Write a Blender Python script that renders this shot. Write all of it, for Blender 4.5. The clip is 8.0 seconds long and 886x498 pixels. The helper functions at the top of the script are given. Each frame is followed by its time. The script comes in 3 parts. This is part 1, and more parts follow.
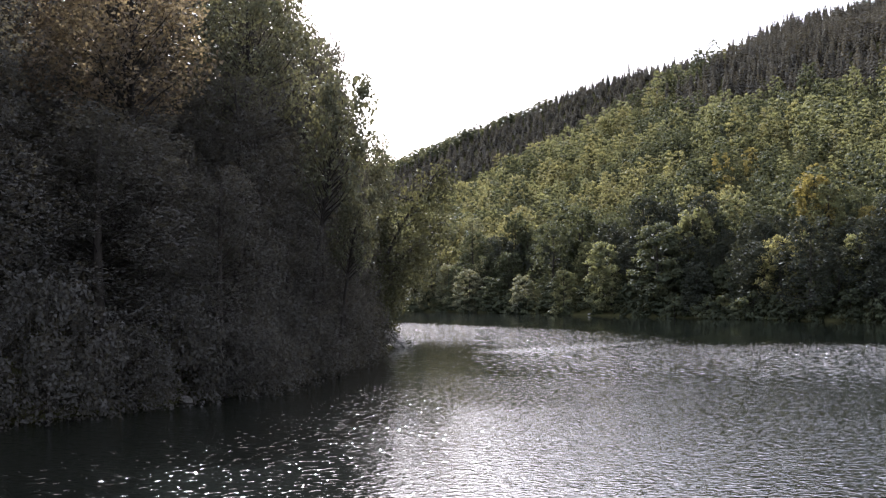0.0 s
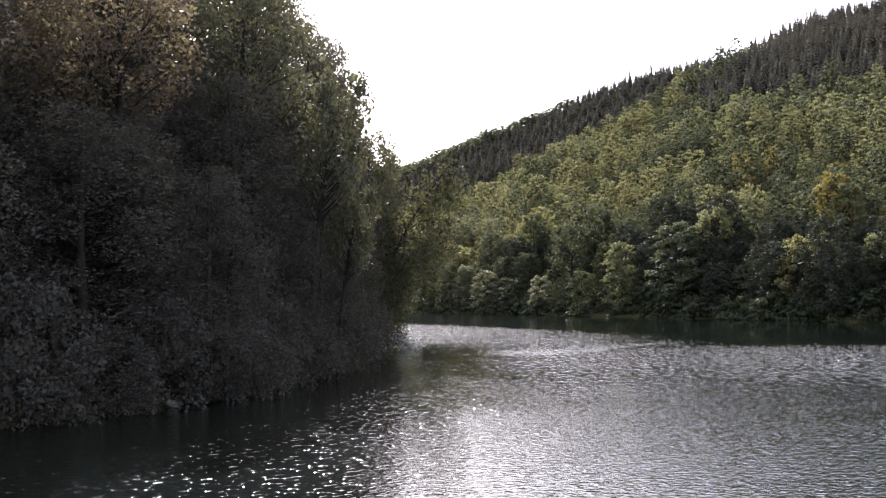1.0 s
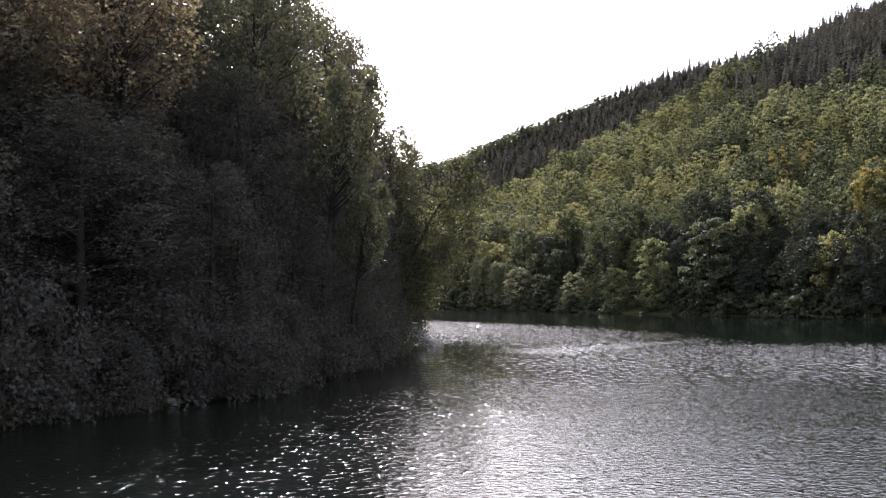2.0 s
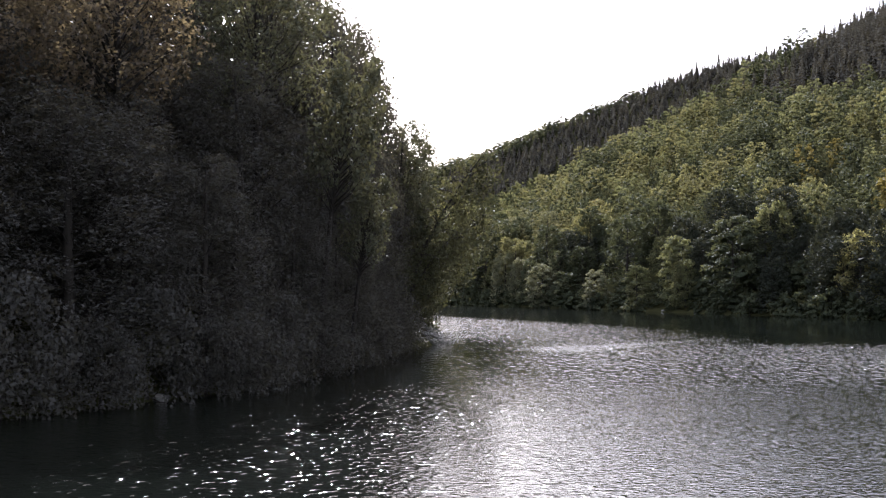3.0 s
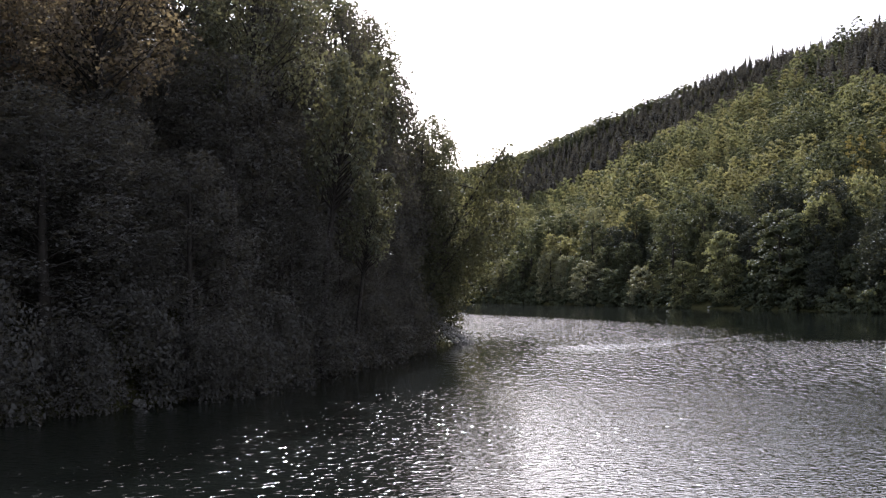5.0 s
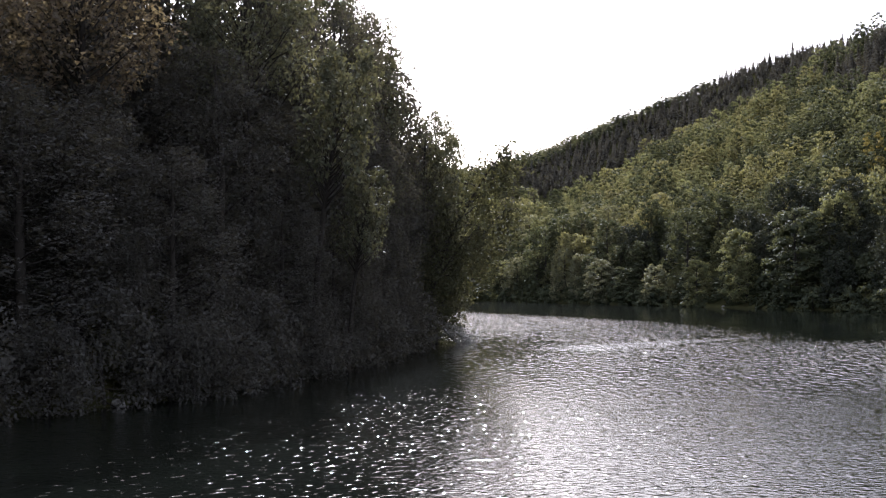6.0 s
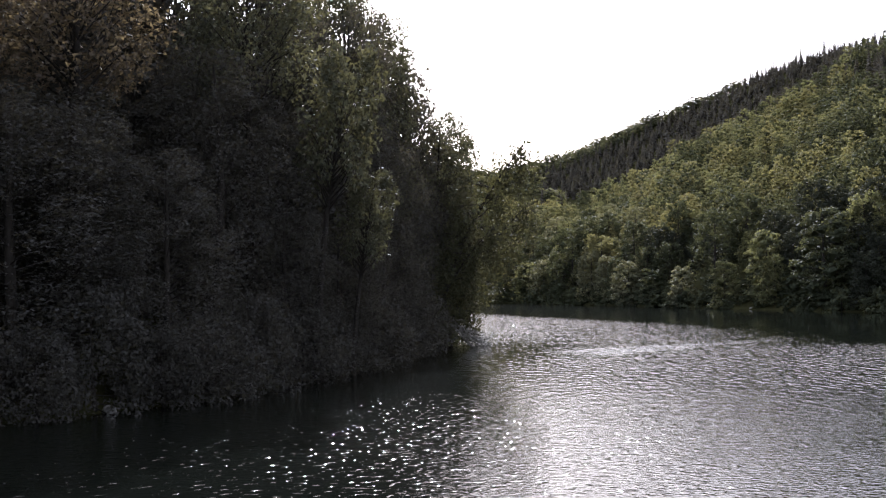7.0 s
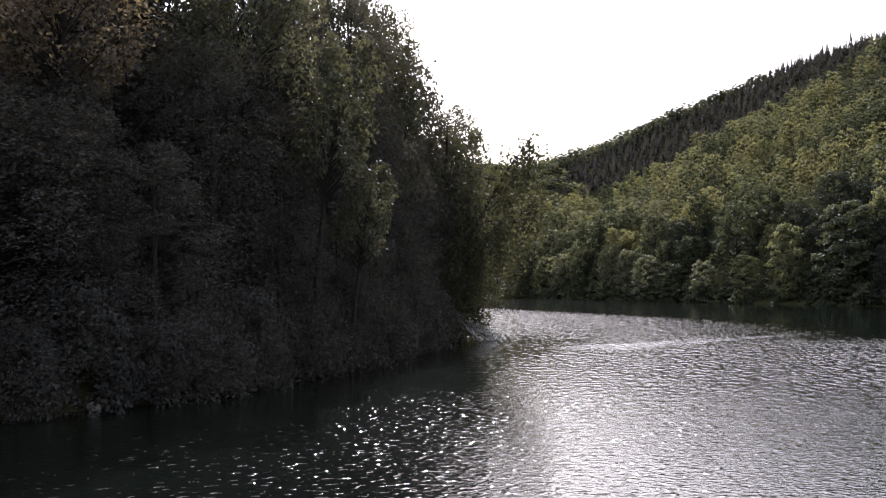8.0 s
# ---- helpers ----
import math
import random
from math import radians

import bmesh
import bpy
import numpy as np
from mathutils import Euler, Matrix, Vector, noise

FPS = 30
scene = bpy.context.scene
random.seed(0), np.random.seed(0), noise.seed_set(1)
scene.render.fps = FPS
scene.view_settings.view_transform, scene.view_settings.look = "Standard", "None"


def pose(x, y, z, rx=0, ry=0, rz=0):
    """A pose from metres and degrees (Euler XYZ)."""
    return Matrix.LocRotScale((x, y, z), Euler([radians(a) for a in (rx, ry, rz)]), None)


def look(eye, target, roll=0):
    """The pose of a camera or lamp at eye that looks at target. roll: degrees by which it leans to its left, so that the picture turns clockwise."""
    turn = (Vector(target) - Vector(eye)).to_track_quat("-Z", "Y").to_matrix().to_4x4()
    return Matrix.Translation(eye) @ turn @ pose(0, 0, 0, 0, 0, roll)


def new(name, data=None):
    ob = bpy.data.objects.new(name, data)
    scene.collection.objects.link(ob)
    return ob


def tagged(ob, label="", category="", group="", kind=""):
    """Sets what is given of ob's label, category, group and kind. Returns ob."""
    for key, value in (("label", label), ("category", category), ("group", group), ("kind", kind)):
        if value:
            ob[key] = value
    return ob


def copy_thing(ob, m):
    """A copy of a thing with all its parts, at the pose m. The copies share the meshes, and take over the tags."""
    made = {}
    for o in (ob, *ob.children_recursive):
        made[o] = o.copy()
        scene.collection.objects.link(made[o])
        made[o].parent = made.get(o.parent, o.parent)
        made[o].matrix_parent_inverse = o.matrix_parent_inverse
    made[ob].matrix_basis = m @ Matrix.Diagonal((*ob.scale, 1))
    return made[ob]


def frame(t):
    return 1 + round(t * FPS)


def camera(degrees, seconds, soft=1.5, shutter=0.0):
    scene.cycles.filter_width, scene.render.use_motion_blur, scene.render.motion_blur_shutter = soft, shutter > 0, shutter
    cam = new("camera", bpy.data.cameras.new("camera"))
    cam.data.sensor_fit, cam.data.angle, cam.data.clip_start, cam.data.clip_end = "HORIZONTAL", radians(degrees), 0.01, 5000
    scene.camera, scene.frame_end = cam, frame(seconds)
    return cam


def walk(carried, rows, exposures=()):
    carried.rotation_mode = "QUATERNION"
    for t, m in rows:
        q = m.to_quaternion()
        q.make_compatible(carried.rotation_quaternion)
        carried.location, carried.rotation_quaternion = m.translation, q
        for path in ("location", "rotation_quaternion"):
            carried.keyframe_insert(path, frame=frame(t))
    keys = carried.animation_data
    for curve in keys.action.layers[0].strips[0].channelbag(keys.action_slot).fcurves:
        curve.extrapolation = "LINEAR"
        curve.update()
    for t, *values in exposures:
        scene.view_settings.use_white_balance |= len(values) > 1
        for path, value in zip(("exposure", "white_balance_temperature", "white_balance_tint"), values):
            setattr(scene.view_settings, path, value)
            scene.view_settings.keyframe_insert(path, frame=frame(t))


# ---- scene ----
cam = camera(42.0, 8.0, soft=1.2)
PATH = [  # seconds, eye, turn to the right, tilt upwards, roll (degrees)
    (0, (0.000, 0.000, 5.50), 0.000, 2.000, -0.401),
    (0.5, (0.861, 0.664, 5.50), -0.594, 1.998, -0.535),
    (1, (1.706, 1.327, 5.50), -1.252, 2.068, -0.575),
    (1.5, (2.536, 1.990, 5.50), -2.205, 2.214, -0.259),
    (1.7, (2.863, 2.255, 5.50), -2.700, 2.132, -0.319),
    (2.8, (4.623, 3.719, 5.50), -4.258, 1.529, -0.353),
    (3, (4.936, 3.987, 5.50), -4.668, 1.736, -0.041),
    (3.5, (5.709, 4.658, 5.50), -5.091, 1.449, -0.002),
    (4, (6.469, 5.334, 5.50), -5.978, 1.632, 0.146),
    (4.5, (7.217, 6.016, 5.50), -6.542, 1.715, -0.230),
    (4.7, (7.513, 6.290, 5.50), -7.024, 1.713, -0.423),
    (5.8, (9.110, 7.821, 5.50), -8.213, 1.536, -0.535),
    (6, (9.395, 8.104, 5.50), -8.538, 1.588, -0.497),
    (6.5, (10.101, 8.817, 5.50), -9.268, 1.750, -0.483),
    (7, (10.799, 9.542, 5.50), -10.137, 1.738, -0.726),
    (7.5, (11.488, 10.277, 5.50), -10.675, 1.572, -0.764),
    (8, (12.169, 11.026, 5.50), -11.448, 1.476, -0.795),
]


def aimed(eye, turn, tilt, roll):
    """A camera pose from compass-like angles: turn to the right of +y, tilt above the level."""
    a, b = radians(turn), radians(tilt)
    ahead = Vector((math.sin(a) * math.cos(b), math.cos(a) * math.cos(b), math.sin(b)))
    return look(eye, Vector(eye) + ahead, roll)


EXPOSURE = [(t, stops, 6050, 21) for t, stops in ((0.0, 2.00), (1.5, 1.82), (3.5, 1.64), (4.5, 1.57), (6.5, 1.43), (8.0, 1.33))]
walk(cam, [(t, aimed(eye, turn, tilt, roll)) for t, eye, turn, tilt, roll in PATH], EXPOSURE)

# ---- daylight: a low autumn sun ahead, behind the trees of the near bank ----
SUN_TURN, SUN_HEIGHT = -8.5, 34.5
world = bpy.data.worlds.new("daylight")
scene.world = world
world.use_nodes = True
wn = world.node_tree
wn.nodes.clear()
sky = wn.nodes.new("ShaderNodeTexSky")
sky.sky_type, sky.sun_disc = "NISHITA", False
sky.sun_elevation, sky.sun_rotation = radians(SUN_HEIGHT), radians(SUN_TURN)
sky.air_density, sky.dust_density, sky.ozone_density = 1.0, 2.0, 1.0
back = wn.nodes.new("ShaderNodeBackground")
back.inputs["Strength"].default_value = 0.06
wout = wn.nodes.new("ShaderNodeOutputWorld")
wn.links.new(sky.outputs[0], back.inputs[0])
haze = wn.nodes.new("ShaderNodeBackground")  # thin, even high cloud that whitens the whole sky
haze.inputs["Color"].default_value, haze.inputs["Strength"].default_value = (0.945, 0.97, 0.93, 1), 0.43
both = wn.nodes.new("ShaderNodeAddShader")
wn.links.new(back.outputs[0], both.inputs[0])
wn.links.new(haze.outputs[0], both.inputs[1])
wn.links.new(both.outputs[0], wout.inputs[0])

sun = new("sun", bpy.data.lights.new("sun", "SUN"))
sun.data.energy, sun.data.angle, sun.data.color = 4.0, radians(0.6), (0.945, 0.985, 0.965)
a, b = radians(SUN_TURN), radians(SUN_HEIGHT)
sun_way = Vector((math.sin(a) * math.cos(b), math.cos(a) * math.cos(b), math.sin(b)))
sun.matrix_world = look(sun_way * 300, (0, 0, 0))


# ---- materials ----
def material(name):
    m = bpy.data.materials.new(name)
    m.use_nodes = True
    m.node_tree.nodes.clear()
    return m, m.node_tree.nodes, m.node_tree.links


def node(nodes, kind, **inputs):
    n = nodes.new(kind)
    for key, value in inputs.items():
        n.inputs[key.replace("_", " ")].default_value = value
    return n


def ramp(nodes, stops):
    n = nodes.new("ShaderNodeValToRGB")
    while len(n.color_ramp.elements) < len(stops):
        n.color_ramp.elements.new(0.5)
    for e, (p, c) in zip(n.color_ramp.elements, stops):
        e.position, e.color = p, (*c, 1)
    return n


def leaf_material(name, dark, mid, light, glow=0.45, patch=0.25, gloss=0.16, rough=0.6):
    """Leaves: colour varies from leaf to leaf and from branch to branch; light shines through them."""
    m, n, l = material(name)
    geo, out = n.new("ShaderNodeNewGeometry"), n.new("ShaderNodeOutputMaterial")
    tex = node(n, "ShaderNodeTexNoise", Scale=patch, Detail=3.0, Roughness=0.6)
    l.new(geo.outputs["Position"], tex.inputs["Vector"])
    mix = n.new("ShaderNodeMath")
    mix.operation = "MULTIPLY_ADD"
    mix.inputs[1].default_value = 0.45
    l.new(geo.outputs["Random Per Island"], mix.inputs[0])
    sub = n.new("ShaderNodeMath")
    sub.operation = "MULTIPLY_ADD"
    sub.inputs[1].default_value, sub.inputs[2].default_value = 1.8, -0.63
    l.new(tex.outputs[0], sub.inputs[0])
    l.new(sub.outputs[0], mix.inputs[2])
    col = ramp(n, [(0.1, dark), (0.5, mid), (0.95, light)])
    l.new(mix.outputs[0], col.inputs[0])
    bsdf = node(n, "ShaderNodeBsdfPrincipled", Roughness=rough)
    bsdf.inputs["Specular IOR Level"].default_value = gloss
    tran = n.new("ShaderNodeBsdfTranslucent")
    warm = n.new("ShaderNodeMix")
    warm.data_type, warm.blend_type = "RGBA", "MULTIPLY"
    warm.inputs[0].default_value = 1.0
    warm.inputs[7].default_value = (1.66, 1.42, 0.84, 1)
    l.new(col.outputs[0], warm.inputs[6])
    l.new(col.outputs[0], bsdf.inputs["Base Color"])
    l.new(warm.outputs[2], tran.inputs["Color"])
    both = n.new("ShaderNodeMixShader")
    both.inputs[0].default_value = glow
    l.new(bsdf.outputs[0], both.inputs[1])
    l.new(tran.outputs[0], both.inputs[2])
    l.new(both.outputs[0], out.inputs[0])
    return m


def rough_material(name, stops, scale, detail=6.0, rough=0.85, bump=0.3, distance=0.03, stretch=(1, 1, 1), gloss=0.08):
    """A matt natural surface: two noises for colour, and a relief."""
    m, n, l = material(name)
    coord, mapping = n.new("ShaderNodeTexCoord"), n.new("ShaderNodeMapping")
    mapping.inputs["Scale"].default_value = stretch
    l.new(coord.outputs["Object"], mapping.inputs[0])
    big = node(n, "ShaderNodeTexNoise", Scale=scale, Detail=detail, Roughness=0.65)
    fine = node(n, "ShaderNodeTexNoise", Scale=scale * 9, Detail=4.0, Roughness=0.6)
    for t in (big, fine):
        l.new(mapping.outputs[0], t.inputs["Vector"])
    mix = n.new("ShaderNodeMix")
    mix.data_type = "FLOAT"
    mix.inputs[0].default_value = 0.35
    l.new(big.outputs[0], mix.inputs[2])
    l.new(fine.outputs[0], mix.inputs[3])
    col = ramp(n, stops)
    l.new(mix.outputs[0], col.inputs[0])
    bsdf = node(n, "ShaderNodeBsdfPrincipled", Roughness=rough)
    bsdf.inputs["Specular IOR Level"].default_value = gloss
    rel = node(n, "ShaderNodeBump", Strength=bump, Distance=distance)
    l.new(mix.outputs[0], rel.inputs["Height"])
    l.new(col.outputs[0], bsdf.inputs["Base Color"])
    l.new(rel.outputs[0], bsdf.inputs["Normal"])
    l.new(bsdf.outputs[0], n.new("ShaderNodeOutputMaterial").inputs[0])
    return m


def water_material():
    """Dark lake water with wind ripples of several sizes, gusts that ruffle it unevenly and one ruffled streak."""
    m, n, l = material("lake_water")

    def math_node(op, a, b=None, c=None):
        k = n.new("ShaderNodeMath")
        k.operation = op
        for i, v in enumerate((a, b, c)):
            if v is None:
                continue
            if isinstance(v, (int, float)):
                k.inputs[i].default_value = v
            else:
                l.new(v, k.inputs[i])
        return k.outputs[0]

    def step(value, low, high):
        k = n.new("ShaderNodeMapRange")
        k.interpolation_type = "SMOOTHSTEP"
        l.new(value, k.inputs[0])
        k.inputs[1].default_value, k.inputs[2].default_value = low, high
        return k.outputs[0]

    coord = n.new("ShaderNodeTexCoord")
    place = n.new("ShaderNodeSeparateXYZ")
    l.new(coord.outputs["Object"], place.inputs[0])
    ripples = []
    for scale, height, deep, turn in ((2.2, 0.122, 0.42, 0), (3.8, 0.0084, 1.15, -6), (6.8, 0.0048, 1.3, 5), (11.0, 0.0018, 1.2, -4), (1.0, 0.15, 0.19, 0)):
        mapping = n.new("ShaderNodeMapping")
        mapping.inputs["Rotation"].default_value = (0, 0, radians(turn))
        mapping.inputs["Scale"].default_value = (1, deep, 1)
        l.new(coord.outputs["Object"], mapping.inputs[0])
        tex = node(n, "ShaderNodeTexNoise", Scale=scale, Detail=1.0, Roughness=0.45, Distortion=0.1)
        l.new(mapping.outputs[0], tex.inputs["Vector"])
        lift = math_node("MULTIPLY_ADD", tex.outputs[0], 2.0, -0.5)  # squared: narrow crests and broad troughs
        ripples.append(math_node("MULTIPLY", math_node("MULTIPLY", lift, lift), height))
    ripples[0] = math_node("MULTIPLY", ripples[0], math_node("MULTIPLY_ADD", step(place.outputs[1], 50.0, 95.0), 0.95, 0.05))
    fine = math_node("MULTIPLY_ADD", step(place.outputs[1], 50.0, 100.0), -0.5, 1.0)
    swell = math_node("MULTIPLY", ripples.pop(), step(place.outputs[1], 92.0, 128.0))  # longer waves out in the inlet
    ripples[0] = math_node("ADD", ripples[0], swell)
    ripples[1:] = [math_node("MULTIPLY", k, fine) for k in ripples[1:]]
    total = math_node("ADD", math_node("ADD", ripples[0], ripples[1]), math_node("ADD", ripples[2], ripples[3]))
    # scattered steeper wavelets on the near water, that catch the sun
    peak = node(n, "ShaderNodeTexNoise", Scale=3.3, Detail=0.0)
    narrow = n.new("ShaderNodeMapping")
    narrow.inputs["Scale"].default_value = (0.95, 1.0, 1)
    l.new(coord.outputs["Object"], narrow.inputs[0])
    l.new(narrow.outputs[0], peak.inputs["Vector"])
    wavelets = math_node("MULTIPLY", math_node("MAXIMUM", math_node("SUBTRACT", peak.outputs[0], 0.585), 0.0), 0.13)
    wavelets = math_node("MULTIPLY", wavelets, math_node("SUBTRACT", 1.0, step(place.outputs[1], 52.0, 84.0)))
    wavelets = math_node("MULTIPLY", wavelets, math_node("SUBTRACT", 1.0, step(place.outputs[0], 12.0, 24.0)))
    gust = node(n, "ShaderNodeTexNoise", Scale=0.05, Detail=3.0, Roughness=0.55)
    stretched = n.new("ShaderNodeMapping")
    stretched.inputs["Scale"].default_value = (0.6, 1.5, 1)
    l.new(coord.outputs["Object"], stretched.inputs[0])
    l.new(stretched.outputs[0], gust.inputs["Vector"])
    power = math_node("MULTIPLY_ADD", gust.outputs[0], 1.0, 0.5)
    # the breeze drops beyond the open water, and rises again in the inlet
    lee = math_node("MULTIPLY_ADD", step(place.outputs[1], 58.0, 105.0), -0.05, 1.0)
    power = math_node("MULTIPLY", power, math_node("MULTIPLY_ADD", step(place.outputs[1], 135.0, 170.0), 0.45, lee))
    # and it is weaker under the trees of the near bank than out on the open lake
    power = math_node("MULTIPLY", power, math_node("MULTIPLY_ADD", step(math_node("MULTIPLY_ADD", place.outputs[1], -0.06, place.outputs[0]), 9.0, 24.0), 0.6, 1.0))
    near_bank = math_node("MULTIPLY", step(place.outputs[1], 46.0, 62.0), math_node("SUBTRACT", 1.0, step(place.outputs[1], 98.0, 150.0)))
    near_bank = math_node("MULTIPLY", near_bank, math_node("SUBTRACT", 1.0, step(place.outputs[0], 0.0, 10.0)))
    power = math_node("MULTIPLY", power, math_node("MULTIPLY_ADD", near_bank, -0.8, 1.0))
    # still water close under the far shore
    from_shore = math_node("ADD", math_node("MULTIPLY_ADD", place.outputs[0], 0.85, -24 * 0.85), math_node("MULTIPLY_ADD", place.outputs[1], 0.53, -242 * 0.53))
    power = math_node("MULTIPLY", power, math_node("MULTIPLY_ADD", step(from_shore, -60.0, -46.0), -0.9, 1.0))
    # sheltered calm water below the far slope
    wobble = math_node("MULTIPLY_ADD", gust.outputs[0], 30.0, -15.0)
    calm = math_node("MULTIPLY", step(math_node("ADD", place.outputs[0], wobble), 10.0, 30.0), step(math_node("ADD", place.outputs[1], math_node("MULTIPLY", wobble, 0.3)), 100.0, 120.0))
    power = math_node("MULTIPLY", power, math_node("MULTIPLY_ADD", calm, -0.85, 1.0))
    total = math_node("ADD", math_node("MULTIPLY", total, power), wavelets)
    # the ruffled streak, from (5.6, 99) to (24, 123)
    along = math_node("ADD", math_node("MULTIPLY_ADD", place.outputs[0], 0.634, -14 * 0.634), math_node("MULTIPLY_ADD", place.outputs[1], 0.773, -110 * 0.773))
    across = math_node("ADD", math_node("MULTIPLY_ADD", place.outputs[0], 0.773, -14 * 0.773), math_node("MULTIPLY_ADD", place.outputs[1], -0.634, 110 * 0.634))
    far_off = math_node("ABSOLUTE", math_node("ADD", across, math_node("MULTIPLY_ADD", gust.outputs[0], 3.0, -1.5)))
    thin = math_node("SUBTRACT", 1.0, step(math_node("MULTIPLY_ADD", along, 0.10, far_off), 1.6, 2.8))
    streak = math_node("MULTIPLY", thin, math_node("SUBTRACT", 1.0, step(math_node("ABSOLUTE", along), 11.0, 17.0)))
    rel = node(n, "ShaderNodeBump", Strength=1.0, Distance=1.0)
    l.new(total, rel.inputs["Height"])
    bsdf = node(n, "ShaderNodeBsdfPrincipled", Roughness=0.04, IOR=1.333)
    l.new(math_node("MULTIPLY_ADD", streak, 0.11, math_node("MULTIPLY_ADD", step(place.outputs[1], 60.0, 110.0), -0.012, 0.066)), bsdf.inputs["Roughness"])
    bsdf.inputs["Base Color"].default_value = (0.003, 0.004, 0.003, 1)
    l.new(rel.outputs[0], bsdf.inputs["Normal"])
    l.new(bsdf.outputs[0], n.new("ShaderNodeOutputMaterial").inputs[0])
    return m


LEAF_GREEN = leaf_material("leaf_green", (0.058, 0.064, 0.042), (0.102, 0.113, 0.070), (0.150, 0.164, 0.096), 0.52, gloss=0.03)
LEAF_OLIVE = leaf_material("leaf_olive", (0.070, 0.072, 0.044), (0.118, 0.121, 0.071), (0.166, 0.169, 0.095), 0.52, gloss=0.03)
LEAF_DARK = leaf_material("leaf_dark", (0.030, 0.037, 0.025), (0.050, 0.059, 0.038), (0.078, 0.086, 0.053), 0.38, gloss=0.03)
LEAF_GOLD = leaf_material("leaf_gold", (0.090, 0.084, 0.036), (0.142, 0.126, 0.050), (0.185, 0.156, 0.064), 0.34, gloss=0.03)
LEAF_RUST = leaf_material("leaf_rust", (0.068, 0.059, 0.049), (0.106, 0.091, 0.075), (0.140, 0.119, 0.097), 0.45, gloss=0.05)
# bank leaves in the sun: the brightness is put into a lighter tone
LEAF_BANK_LIT = leaf_material("leaf_bank_lit", (0.046, 0.049, 0.036), (0.078, 0.082, 0.059), (0.116, 0.120, 0.084), 0.33, gloss=0.05)
LEAF_BIRCH = leaf_material("leaf_birch", (0.044, 0.048, 0.034), (0.072, 0.076, 0.053), (0.104, 0.107, 0.072), 0.27, gloss=0.08)
LEAF_TIP = leaf_material("leaf_tip", (0.034, 0.037, 0.024), (0.056, 0.060, 0.037), (0.084, 0.086, 0.050), 0.32, gloss=0.05)
# even grey tone: the bank's shade and veiling glare are put into the colour
LEAF_BANK_SHADED = leaf_material("leaf_bank_shaded", (0.052, 0.051, 0.048), (0.060, 0.059, 0.056), (0.069, 0.067, 0.064), 0.30, gloss=0.01, rough=0.9)
LEAF_PALE = leaf_material("leaf_pale", (0.074, 0.080, 0.056), (0.122, 0.129, 0.090), (0.166, 0.172, 0.120), 0.42, gloss=0.05)
# leaves at the slope's foot, with its deep shade put into the colour
LEAF_FOOT_SHADED = leaf_material("leaf_foot_shaded", (0.026, 0.030, 0.024), (0.035, 0.040, 0.031), (0.046, 0.052, 0.040), 0.22, gloss=0.02)
NEEDLES = leaf_material("spruce_needles", (0.044, 0.041, 0.036), (0.070, 0.066, 0.056), (0.100, 0.094, 0.078), 0.12, gloss=0.02, rough=0.9)
BARK = rough_material("bark", [(0.3, (0.016, 0.014, 0.012)), (0.7, (0.045, 0.039, 0.033))], 3.0, stretch=(1, 1, 0.25))
FOREST_FLOOR = rough_material("forest_floor", [(0.3, (0.022, 0.020, 0.012)), (0.5, (0.036, 0.036, 0.016)), (0.75, (0.058, 0.048, 0.026))], 0.35, rough=1.0, bump=0.6, distance=0.25, gloss=0.0)
ROCK = rough_material("shore_rock", [(0.3, (0.07, 0.066, 0.06)), (0.7, (0.21, 0.20, 0.185))], 1.6, bump=0.6, distance=0.08)
DEAD_WOOD = rough_material("dead_wood", [(0.3, (0.20, 0.19, 0.17)), (0.7, (0.44, 0.42, 0.39))], 3.0, stretch=(0.3, 1, 1))
WATER = water_material()


# ---- the lie of the land ----
def waves(x, y, size, seed):
    """Gentle uneven ups and downs, about -1 to 1, of the given size in metres."""
    r = random.Random(seed)
    total = 0
    for k in range(5):
        a, p, f = r.uniform(0, 6.283), r.uniform(0, 6.283), 6.283 / size * r.uniform(0.6, 1.7)
        total = total + np.sin((x * math.cos(a) + y * math.sin(a)) * f + p)
    return total / 3.0


def inland(x, y):
    """Metres uphill from the shore of the far hillside."""
    return (x - 24.0) * 0.85 + (y - 242.0) * 0.53 + 0.9 * waves(x, y, 26, 3)


def bank_edge(y):
    """Where the near bank meets the water, at each y."""
    return np.interp(y, [-400, 0, 30, 40, 49, 54, 63, 80, 108, 119, 124, 128, 150, 300, 900],
                     [-500, -70, -34, -25, -18, -15, -10.5, -8.5, -8.0, -7.6, -7.8, -10, -34, -150, -700]) + 0.4 * waves(y, y, 9, 5)


def spur_crest(x):
    """How far off the wooded spur of the far shore folds over, at each x."""
    return 392 + np.clip(x - 70, 0, 60) * 0.9


